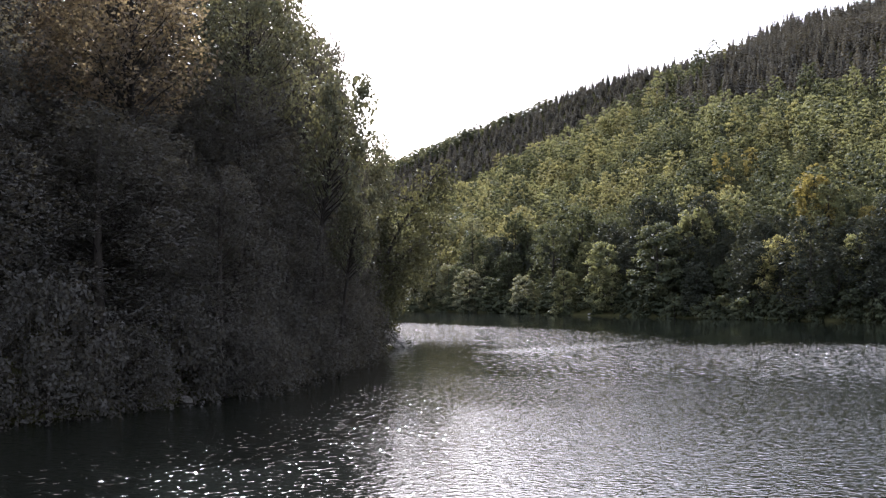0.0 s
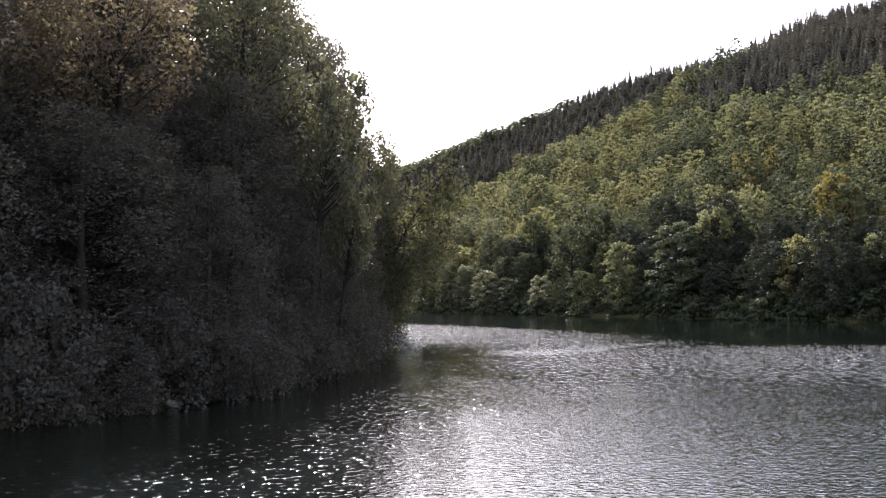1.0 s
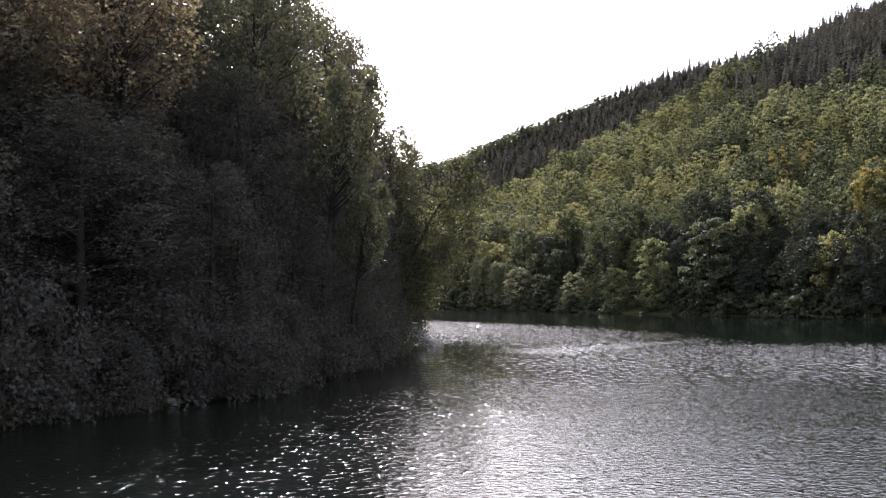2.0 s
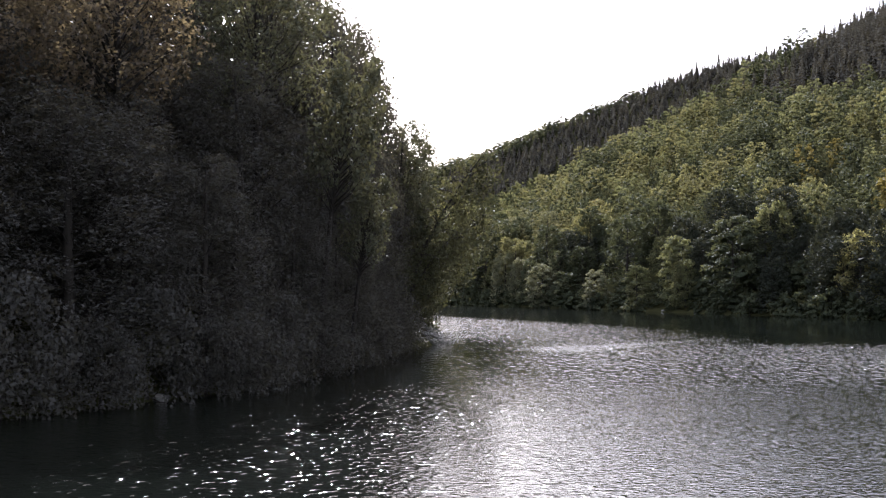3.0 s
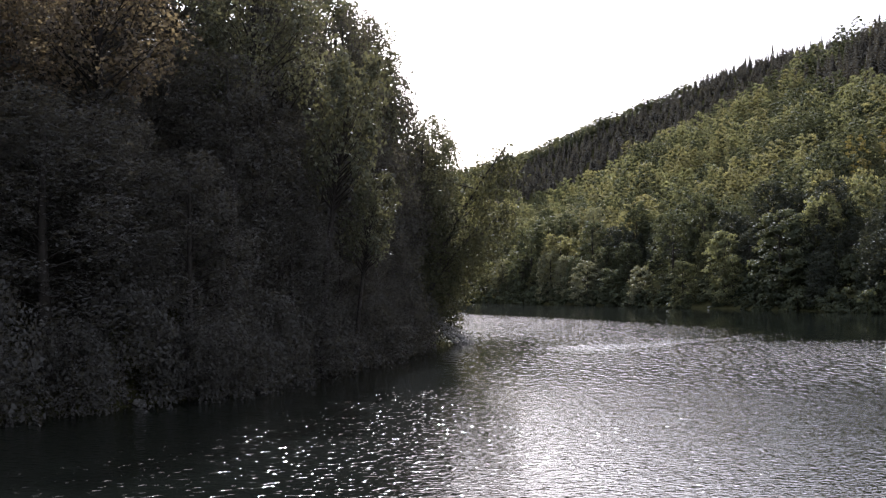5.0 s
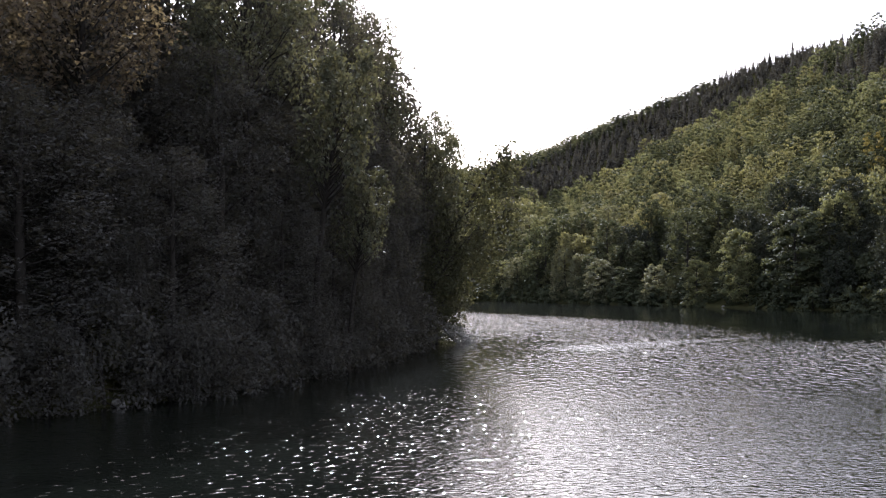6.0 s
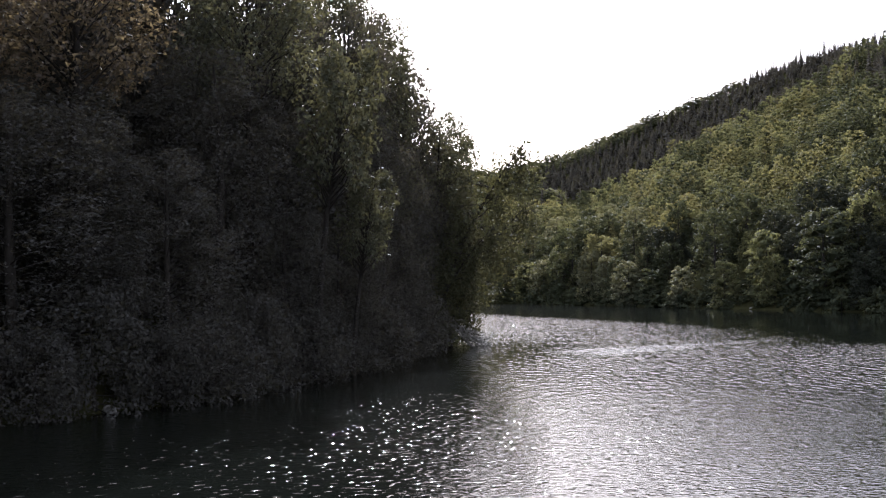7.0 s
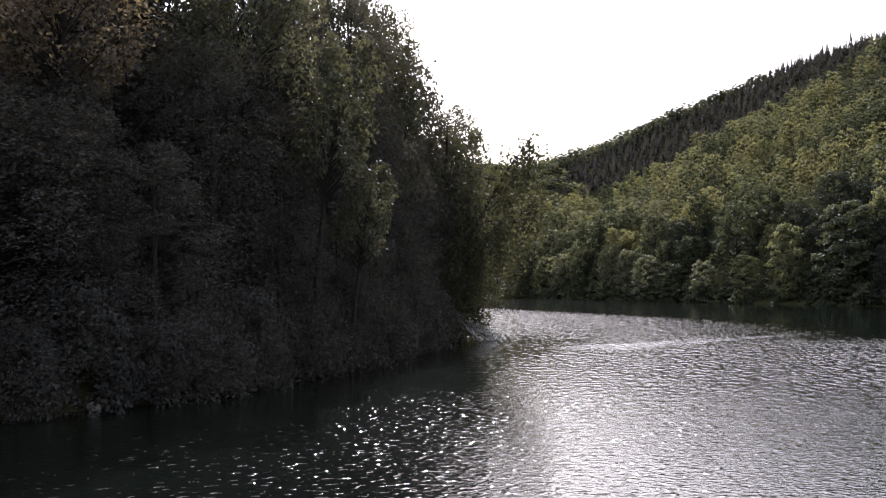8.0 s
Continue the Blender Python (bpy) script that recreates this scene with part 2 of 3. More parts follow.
def land(x, y):
    x, y = np.asarray(x, float), np.asarray(y, float)
    crest = spur_crest(x)
    s = inland(x, np.minimum(y, crest))
    hill = np.interp(s, [-60, 0, 5, 14, 30, 64, 90, 130, 190, 245, 400, 900], [-12, 0, 4.0, 11.5, 21, 40, 51, 76, 97, 112, 142, 200])
    fold = np.interp(x, [-60, -34, -12, 10, 30, 60], [4.5, 5.0, -3.0, -5.0, -1.0, 0.0])
    hill = hill - 2.2 * np.clip((s - 14) / 20, 0, 1) * np.clip((150 - s) / 40, 0, 1) + 2.5 * np.clip((s - 160) / 30, 0, 1) + fold * np.clip((y - 330) / 60, 0, 1) - 0.40 * np.maximum(y - crest, 0) + 1.2 * waves(x, y, 40, 7) * np.clip(s / 20, 0, 1)
    top = np.interp(x, [-400, -86, -58, -41, -20, 0, 27, 54, 67, 90, 110, 157, 250], [50, 58, 57, 61, 67, 75, 85.5, 95, 101, 109, 113, 120, 122])
    ridge = top - 0.46 * np.maximum(572 - y, 0) - 0.30 * np.maximum(y - 584, 0) + 0.7 * waves(x, y, 30, 12)
    b = bank_edge(y) - x
    bank = np.interp(b, [-30, 0, 2, 6, 30, 60, 120, 700], [-8, 0, 1.3, 2.6, 11, 20, 30, 90]) + 0.5 * waves(x, y, 14, 9) * np.clip(b / 6, 0, 1)
    south = (-320 - y) * 0.35
    return np.maximum(np.maximum(np.maximum(hill, ridge), bank), np.maximum(south, -9.0))


def link(name, mesh, parent=None, label=""):
    ob = new(name, mesh)
    ob.parent = parent
    if label:
        ob["label"] = label
    return ob


def mesh_from(name, verts, faces, materials, index=None, smooth=False):
    """A mesh from arrays: verts (n, 3), faces (m, 3 or 4)."""
    me = bpy.data.meshes.new(name)
    verts, faces = np.asarray(verts, np.float32), np.asarray(faces, np.int32)
    me.vertices.add(len(verts))
    me.vertices.foreach_set("co", verts.ravel())
    k = faces.shape[1]
    me.loops.add(faces.size)
    me.loops.foreach_set("vertex_index", faces.ravel())
    me.polygons.add(len(faces))
    me.polygons.foreach_set("loop_start", np.arange(0, faces.size, k, dtype=np.int32))
    me.polygons.foreach_set("loop_total", np.full(len(faces), k, np.int32))
    for m in materials:
        me.materials.append(m)
    if index is not None:
        me.polygons.foreach_set("material_index", np.asarray(index, np.int32))
    me.polygons.foreach_set("use_smooth", np.full(len(faces), smooth))
    me.update(calc_edges=True)
    return me


def grid_mesh(name, xs, ys, height, materials):
    gx, gy = np.meshgrid(xs, ys)
    verts = np.stack([gx, gy, height(gx, gy)], -1).reshape(-1, 3)
    i = np.arange(len(xs) * len(ys)).reshape(len(ys), len(xs))
    faces = np.stack([i[:-1, :-1], i[:-1, 1:], i[1:, 1:], i[1:, :-1]], -1).reshape(-1, 4)
    return mesh_from(name, verts, faces, materials, smooth=True)


def outward(middle):
    """The middle values, and ever wider steps on to the horizon."""
    far = np.array([60, 150, 300, 600, 1100, 1800, 2600])
    return np.concatenate([middle[0] - far[::-1], middle, middle[-1] + far])


ground = new("ground", grid_mesh("ground", outward(np.concatenate([np.arange(-260, -50, 6.0), np.arange(-50, 100, 2.5), np.arange(100, 341, 6.0)])), outward(np.concatenate([np.arange(-60, 30, 6.0), np.arange(30, 330, 2.5), np.arange(330, 621, 6.0)])), land, [FOREST_FLOOR]))
tagged(ground, "leaf-littered forest floor of the lake valley and its wooded slopes", "ground", kind="structure")
water = new("water", grid_mesh("water", np.linspace(-420, 420, 9), np.linspace(-420, 520, 9), lambda x, y: x * 0, [WATER]))
tagged(water, "dark rippled lake water with glinting sunlight", "water", kind="structure")


# ---- trees ----
def tube(points, radii, sides):
    """A tapered limb along points: verts, faces."""
    points = np.asarray(points, float)
    ahead = np.gradient(points, axis=0)
    ahead /= np.linalg.norm(ahead, axis=1, keepdims=True) + 1e-9
    side = np.cross(ahead, [0.31, 0.22, 0.11])
    side /= np.linalg.norm(side, axis=1, keepdims=True) + 1e-9
    other = np.cross(ahead, side)
    a = np.linspace(0, 2 * np.pi, sides, endpoint=False)
    ring = np.cos(a)[None, :, None] * side[:, None] + np.sin(a)[None, :, None] * other[:, None]
    verts = (points[:, None] + ring * np.asarray(radii)[:, None, None]).reshape(-1, 3)
    i = np.arange(len(points) * sides).reshape(len(points), sides)
    j = np.roll(i, -1, 1)
    return verts, np.stack([i[:-1], j[:-1], j[1:], i[1:]], -1).reshape(-1, 4)


def leaves(rng, centres, size, droop=0.0, facing=None, coarse=False, loose=0.45):
    """One folded, pointed leaf spray per centre, turned towards facing where that is given: verts, faces."""
    n = len(centres)
    along = rng.normal(size=(n, 3))
    along[:, 2] = along[:, 2] * 0.6 - droop
    along /= np.linalg.norm(along, axis=1, keepdims=True)
    if facing is not None:
        face = facing + rng.normal(size=(n, 3)) * loose
        along -= face * ((along * face).sum(1) / (face * face).sum(1))[:, None]
        along /= np.linalg.norm(along, axis=1, keepdims=True) + 1e-9
        side = np.cross(face, along)
    else:
        side = np.cross(along, rng.normal(size=(n, 3)))
    side /= np.linalg.norm(side, axis=1, keepdims=True)
    up = np.cross(along, side)
    s = (size * rng.uniform(0.6, 1.35, n))[:, None]
    base = centres - along * s * 0.5
    tip = centres + along * s * 0.5
    mid = centres + up * s * 0.12
    left, right = mid + side * s * 0.36, mid - side * s * 0.36
    if coarse:
        return np.stack([base + side * s * 0.42, base - side * s * 0.42, tip + up * s * 0.1], 1).reshape(-1, 3), np.arange(3 * n).reshape(n, 3)
    verts = np.stack([base, right, tip, left], 1).reshape(-1, 3)
    return verts, np.arange(4 * n).reshape(n, 4)


def gather(parts):
    verts, faces, start = [], [], 0
    for v, f in parts:
        verts.append(v)
        faces.append(f + start)
        start += len(v)
    return np.concatenate(verts), np.concatenate(faces)


def broadleaf(rng, height, spread, low, limbs, twigs, per, size, sides=6, hang=0.0, lean=0.0):
    """A broadleaved tree: trunk with limbs, and its foliage in clumps along the twigs. low: where the crown starts (0 to 1)."""
    bend = rng.normal(size=2) * height * 0.02
    zs = np.linspace(-0.6, height * 0.93, 8)
    rel = zs / height
    trunk = np.stack([bend[0] * np.sin(rel * 3) + lean * height * rel ** 2, bend[1] * np.sin(rel * 2.3), zs], 1)
    thick = height * 0.014 + 0.05
    wood = [tube(trunk, thick * np.clip(1.05 - rel, 0.08, 1.1) * (1 + 0.5 * np.exp(-zs.clip(0) * 1.5)), sides)]
    clumps = []
    for k in range(limbs):
        f = low + (0.94 - low) * (k + rng.uniform(0, 0.9)) / limbs
        turn = k * 2.4 + rng.normal() * 0.5
        g = (f - low) / (1 - low)
        reach = spread * (0.35 + 0.65 * math.sin(math.pi * (0.18 + 0.80 * g) ** 0.9)) * rng.uniform(0.72, 1.18)
        start = np.array([np.interp(f * height, zs, trunk[:, 0]), np.interp(f * height, zs, trunk[:, 1]), f * height * 0.97])
        rise = reach * (0.15 + 0.65 * g) * rng.uniform(0.5, 1.2) - hang * reach * 0.35
        end = start + np.array([math.cos(turn) * reach, math.sin(turn) * reach, rise])
        t = np.linspace(0, 1, 5)[:, None]
        path = start + (end - start) * t + np.array([0, 0, 1]) * (np.sin(t * math.pi) * reach * 0.10)
        path[1:-1] += rng.normal(size=(3, 3)) * reach * 0.04
        wood.append(tube(path, np.linspace(thick * 0.32, 0.015, 5) * (1.1 - 0.6 * f), max(3, sides - 2)))
        for q in range(twigs):
            at = rng.uniform(0.3, 1.0)
            root = path[0] * (1 - at) + path[-1] * at if at < 0.3 else np.array([np.interp(at * 4, range(5), path[:, c]) for c in range(3)])
            way = rng.normal(size=3) + np.array([math.cos(turn), math.sin(turn), 0.25 - 2.2 * hang]) * 0.9
            way /= np.linalg.norm(way)
            long = spread * rng.uniform(0.16, 0.34) * (1 + 0.8 * hang)
            tip = root + way * long
            wood.append(tube(np.stack([root, (root + tip) / 2 + [0, 0, 0.05 * long], tip]), [0.03, 0.018, 0.008], 3))
            clumps.append((tip, long))
    clumps += [(trunk[-1] + rng.normal(size=3) * [0.5, 0.5, 0.4], spread * 0.22) for _ in range(3)]
    spots = []
    for tip, long in clumps:
        flat = np.array([1.0, 1.0, 0.55 + 1.1 * hang])
        p = tip + rng.normal(size=(per, 3)) * flat * long * 0.42
        if hang:
            p[:, 2] -= np.abs(rng.normal(size=per)) * long * 0.8
        spots.append(p)
    spots = np.concatenate(spots)
    return gather(wood), leaves(rng, spots, size, 0.2 + hang)


def lobed(rng, height, spread, low, lobes, per, size, sides=5, hang=0.0, stray=0.4, coarse=False, lobe=1.0, loose=0.45, core=0.0, dome=True, lean=0.0):
    """A full-leaved tree: trunk, a limb to every lobe of the crown, and leaves over each lobe's outside."""
    zs = np.linspace(-0.6, height * 0.88, 6)
    rel = zs / height
    sway = rng.normal(size=2) * height * 0.02
    trunk = np.stack([sway[0] * np.sin(rel * 3) + lean * height * rel ** 2, sway[1] * np.sin(rel * 2.3), zs], 1)
    thick = height * 0.013 + 0.05
    wood = [tube(trunk, thick * np.clip(1.05 - rel, 0.1, 1.1), sides)]
    spots, faces_to, inner_parts = [], [], []
    for k in range(lobes):
        f = (k + 0.5) / lobes
        g = f ** 0.9
        z = height * (low + (0.93 - low) * g)
        ring = spread * (math.sin(math.pi * (0.24 + 0.64 * g)) ** 0.7) * 0.74 * rng.uniform(0.7, 1.15)
        turn = k * 2.39996 + rng.normal() * 0.35
        r = lobe * spread * rng.uniform(0.28, 0.48) * (1.05 - 0.35 * g)
        centre = np.array([math.cos(turn) * ring + lean * z * z / height, math.sin(turn) * ring, z - 0.3 * r])
        start = np.array([np.interp(z * 0.82, zs, trunk[:, 0]), np.interp(z * 0.82, zs, trunk[:, 1]), z * 0.82])
        mid = (start + centre) / 2 + rng.normal(size=3) * 0.1 * spread * 0.5
        wood.append(tube(np.stack([start, mid, centre]), [thick * 0.3 * (1.1 - f), thick * 0.18 * (1.1 - f), 0.015], 3))
        way = rng.normal(size=(per, 3))
        if dome:
            way[:, 2] = np.where(way[:, 2] < -0.2, -way[:, 2] * 0.7, way[:, 2])
        way /= np.linalg.norm(way, axis=1, keepdims=True)
        dist = r * rng.uniform(0.35, 1.0, per) ** 0.45 * (1 + 0.22 * rng.normal(size=per).clip(-1, 2.2) * (rng.uniform(size=per) < stray))
        spots.append(centre + way * dist[:, None] * [1.15 - 0.3 * hang, 1.15 - 0.3 * hang, 0.85 + hang])
        faces_to.append(way + [0, 0, 0.25])
        if core:  # a hidden solid blob, added to stop light passing through the lobe
            b = rng.normal(size=(6, 3)) * 0.12 * r
            inner_parts.append((centre + b + core * r * OCTA, OCTA_FACES))
    spread_leaves = leaves(rng, np.concatenate(spots), size, 0.3 + hang, np.concatenate(faces_to), coarse, loose)
    return gather(wood), gather([spread_leaves] + inner_parts)


OCTA = np.array([[1, 0, 0], [-1, 0, 0], [0, 1, 0], [0, -1, 0], [0, 0, 0.8], [0, 0, -0.9]])
OCTA_FACES = np.array([[0, 2, 4], [2, 1, 4], [1, 3, 4], [3, 0, 4], [2, 0, 5], [1, 2, 5], [3, 1, 5], [0, 3, 5]])


def spruce(rng, height, spread, rings, arms):
    """A spruce: straight stem with whorls of drooping, ragged boughs."""
    zs = np.linspace(-0.5, height, 5)
    stem = tube(np.stack([zs * 0, zs * 0, zs], 1), np.linspace(height * 0.014, 0.02, 5), 5)
    verts, faces = [], []
    for k in range(rings):
        f = 0.12 + 0.86 * k / rings
        for q in range(arms):
            turn = q * 2 * math.pi / arms + k * 0.9 + rng.normal() * 0.2
            reach = spread * (1 - f) ** 0.85 * rng.uniform(0.7, 1.15) + 0.12
            out = np.array([math.cos(turn), math.sin(turn), 0])
            side = np.array([-out[1], out[0], 0])
            z = np.array([0, 0, 1.0])
            start = z * (f * height + rng.normal() * 0.12)
            w = reach * 0.30 + 0.06
            mid = start + out * reach * 0.5 - z * reach * 0.16
            end = start + out * reach - z * reach * rng.uniform(0.3, 0.8)
            i = len(verts)
            verts += [start + z * 0.25, mid + side * w - z * 0.5 * w, end, mid - side * w - z * 0.5 * w]
            faces += [(i, i + 1, i + 2), (i, i + 2, i + 3)]
    return stem, (np.array(verts), np.array(faces))


def tree_thing(name, shapes, bark, leaf, label, category, group):
    """A tree with trunk and crown as parts, standing at the origin until it is copied."""
    (wv, wf), (lv, lf) = shapes
    top = new(name)
    tagged(top, label, category, group)
    link("trunk", mesh_from(name + "_trunk", wv, wf, [bark], smooth=True), top)
    link("crown", mesh_from(name + "_crown", lv, lf, [leaf]), top)
    return top


def planted(kind, x, y, scale=1.0, turn=0.0, sink=0.25, tall=None, z=None):
    """A copy of a tree on the ground at x, y."""
    z = float(land(x, y)) if z is None else z
    m = Matrix.Translation((x, y, z - sink)) @ Matrix.Rotation(turn, 4, "Z") @ Matrix.Diagonal((scale, scale, tall or scale, 1))
    return copy_thing(kind, m)


def discard(thing):
    for o in (*thing.children_recursive, thing):
        bpy.data.objects.remove(o)


rng = np.random.default_rng(11)
pick = random.Random(5)

# ---- the far hillside ----
HILL = "trees of the far shore and hillside"
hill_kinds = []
for leaf, words in ((LEAF_GREEN, "green broadleaved tree in full leaf on the far hillside"),
                    (LEAF_OLIVE, "olive-green broadleaved tree turning towards autumn on the hillside"),
                    (LEAF_DARK, "dark green broadleaved tree on the far hillside"),
                    (LEAF_GOLD, "golden yellow autumn tree among green trees on the hillside"),
                    (LEAF_FOOT_SHADED, "green tree at the foot of the far slope, leaves darkened as shade"),
                    (LEAF_PALE, "grey-green tree by the far shore, leaves paled for skylight")):
    shapes = [lobed(rng, 12.5, 3.9, 0.04, 54, 64, 0.32, stray=0.7, coarse=True, lobe=0.62, loose=0.9, core=0.4, dome=False),
              lobed(rng, 9.8, 2.9, 0.10, 46, 54, 0.30, stray=0.7, coarse=True, lobe=0.6, loose=0.95, core=0.4, dome=False),
              lobed(rng, 8.8, 3.0, 0.10, 46, 54, 0.30, stray=0.7, coarse=True, lobe=0.6, loose=0.95, core=0.4, dome=False)]
    hill_kinds.append([tree_thing("broadleaf_tree", s, BARK, leaf, words, "tree", HILL) for s in shapes])
round_trees = {kind: tree_thing("broadleaf_tree", lobed(rng, 11.0, 3.5, 0.03, 44, 110, 0.28, stray=0.35, coarse=True, lobe=0.85, loose=0.5, core=0.6), BARK, leaf, words, "tree", HILL)
               for kind, leaf, words in ((0, LEAF_GREEN, "rounded green tree standing out at the edge of the far shore"),
                                         (1, LEAF_PALE, "small rounded grey-green tree at the edge of the far shore"),
                                         (2, LEAF_DARK, "broad rounded dark tree at the edge of the far shore"))}
spruce_shape = [spruce(rng, 10.5, 3.1, 11, 5), spruce(rng, 9.2, 3.0, 10, 5), spruce(rng, 11.0, 2.8, 11, 5)]

GOLD_SPOTS = [(66, 258, 4.5), (73, 226, 4), (20, 305, 5), (65, 203, 2.5), (72, 191, 3.5)]


def spruces_here(x, y, s):
    """The spruce plantation on the upper spur."""
    edge = 6 * float(waves(x, y, 40, 21)) + pick.uniform(-3, 3)
    return x > 73 + 0.4 * edge and s > 101 + 0.6 * edge and y < 386 + max(0.0, x - 88) * 1.5 + 0.5 * edge


def hill_leaf(x, y):
    if any((x - a) ** 2 + (y - b) ** 2 < r * r for a, b, r in GOLD_SPOTS):
        return 3
    v = float(waves(x, y, 34, 31)) + pick.uniform(-0.9, 0.9) - 0.55 * min(1.0, max(0.0, (x - 45) / 20))  # darker trees towards the near end
    return 2 if v < -0.4 else 1 if v > 0.5 else 3 if pick.random() < 0.008 else 0


woods = {"broad": [], "spruce": [], "ridge": []}
near_count = 0
spots = []
for i in range(-74, 72):
    for j in range(-2, 68):
        # u runs along the shore, away from the camera; v runs uphill
        u, v = i * 4.1 + pick.uniform(-1.7, 1.7), 1.6 + j * 4.1 + pick.uniform(-1.7, 1.7)
        x, y = 24 + v * 0.85 - u * 0.53, 242 + v * 0.53 + u * 0.85
        spots.append((v, x, y))
spots.sort()
# x, y, width, height, kind
STAND_OUT = ((17.4, 252.0, 0.85, 0.82, 1), (25.2, 240.0, 0.95, 0.90, 0), (32.3, 232.6, 1.25, 1.25, 0), (41.0, 219.0, 1.7, 1.55, 2), (6.0, 270.0, 1.1, 1.0, 1), (11.5, 262.0, 1.0, 0.8, 2))


def open_to_the_sun(x, y):
    """Clearings behind the small trees that stand out at the water's edge."""
    for a, b, *_ in STAND_OUT[:4]:
        along = (x - a) * -0.19 + (y - b) * 0.98
        if -3 < along < 12 and abs((x - a) * 0.98 + (y - b) * 0.19) < 4.2:
            return True
    return False


for v, x, y in spots:
    s = float(inland(x, y))
    if open_to_the_sun(x, y):
        continue
    if s < 0.8 or y > float(spur_crest(x)) + 8 or y < 60:
        continue
    az = math.degrees(math.atan2(x, y))
    if not -18 < az < 26:
        continue
    turn, size = pick.uniform(0, 6.28), pick.choice((pick.uniform(0.55, 0.8), pick.uniform(0.7, 1.3)))
    if s < 12 and pick.random() < 0.25:  # the larger trees by the water stand farther apart
        continue
    if spruces_here(x, y, s):
        for k in range(2):
            a, b = x + pick.uniform(-2, 2), y + pick.uniform(-2, 2)
            tall = pick.uniform(0.48, 0.82)
            woods["spruce"].append((a, b, tall, tall * pick.uniform(1.0, 1.25), turn + k, pick.randrange(3)))
        continue
    kind = hill_leaf(x, y)
    # the foot of the slope gets darker leaf kinds in place of shade
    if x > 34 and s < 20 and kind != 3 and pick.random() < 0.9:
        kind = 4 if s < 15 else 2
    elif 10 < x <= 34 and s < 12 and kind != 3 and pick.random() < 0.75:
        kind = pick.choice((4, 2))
    # skylight on the left shore is put into a paler leaf kind
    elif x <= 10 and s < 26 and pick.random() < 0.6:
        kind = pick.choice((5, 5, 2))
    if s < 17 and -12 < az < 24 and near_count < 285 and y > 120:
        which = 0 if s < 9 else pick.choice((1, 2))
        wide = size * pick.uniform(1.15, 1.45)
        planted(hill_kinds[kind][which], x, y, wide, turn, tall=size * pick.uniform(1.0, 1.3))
        near_count += 1
    else:
        low = 0.6 if x > 84 and y > float(spur_crest(x)) - 14 else 1.0  # lower growth along the crest
        woods["broad"].append((x, y, size * 0.95, low * size * pick.uniform(0.85, 1.15), turn, kind))

# the ridge behind the spur: spruces on its face, broadleaved trees along the top of its near end
for i in range(-38, 59):
    for j in range(0, 21):
        x, y = i * 3.0 + pick.uniform(-1.4, 1.4), 518 + j * 3.5 + pick.uniform(-1.6, 1.6)
        az = math.degrees(math.atan2(x, y))
        if not -11 < az < 17:
            continue
        edge = 9 * float(waves(x, y, 45, 21)) + pick.uniform(-5, 5)
        rim = 560 + 0.25 * max(0.0, x) + 0.3 * edge  # above this the broadleaved trees begin
        turn, size = pick.uniform(0, 6.28), pick.uniform(0.42, 0.72)
        if x > -36 + 0.9 * edge and (y < rim or x > 66 + edge):
            tall = size * (pick.uniform(1.0, 1.5) if y > 566 and x > 60 and pick.random() < 0.35 else 1.0)
            woods["spruce"].append((x, y, size * 1.15, tall, turn, pick.randrange(3)))
        else:
            woods["ridge"].append((x, y, size * 1.5, size * 1.05, turn, 2 if pick.random() < (0.5 if x > -10 + edge else 0.3) else 0))

# small trees that stand out at the water's edge
for x, y, wide, high, kind in STAND_OUT:
    planted(round_trees[kind], x, y, wide, 1.0 + x, tall=high, z=max(0.1, float(land(x, y))))

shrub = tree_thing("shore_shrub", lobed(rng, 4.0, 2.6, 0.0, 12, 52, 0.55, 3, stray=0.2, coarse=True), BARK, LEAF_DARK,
                   "low shrub at the foot of the far slope, leaves darkened for shade", "shrub", "shrubs along the far shore")
for i in range(-46, 42):
    u = i * 2.5 + pick.uniform(-0.9, 0.9)
    v = pick.uniform(-0.8, 1.6)
    if i > -10 and pick.random() < 0.2:
        continue
    size = (1.0 if i < -10 or i > 3 else 0.55) * pick.uniform(0.6, 1.15)
    x, y = 24 + v * 0.85 - u * 0.53, 242 + v * 0.53 + u * 0.85
    off = v - float(inland(x, y))
    x, y = x + off * 0.85, y + off * 0.53
    planted(shrub, x, y, size, pick.uniform(0, 6.28), tall=size * pick.uniform(0.8, 1.4), z=max(0.0, float(land(x, y))))
for x, y in ((32.0, 230.4), (31.0, 231.8), (33.4, 229.8), (25.0, 238.6), (17.2, 252.4)):  # at the feet of the trees that stand out
    planted(shrub, x, y, 0.6, x, tall=0.55, z=max(0.0, float(land(x, y))))
for u in range(-120, -14, 3):  # and up the slope's foot, its shade put into their dark leaves
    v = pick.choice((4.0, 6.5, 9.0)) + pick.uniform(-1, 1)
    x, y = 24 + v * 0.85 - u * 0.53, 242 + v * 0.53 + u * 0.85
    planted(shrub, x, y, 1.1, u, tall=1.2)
for a, b, *_ in STAND_OUT[:4]:  # dark low growth in the clearings, standing in for shade there
    for along in (2.5, 4.0, 5.2, 6.4, 7.6, 8.8, 10.0, 11.2):
        x, y = a - 0.19 * along + pick.uniform(-2.4, 2.4), b + 0.98 * along + pick.uniform(-1, 1)
        planted(shrub, x, y, 1.05, pick.uniform(0, 6.28), tall=0.55)
discard(shrub)


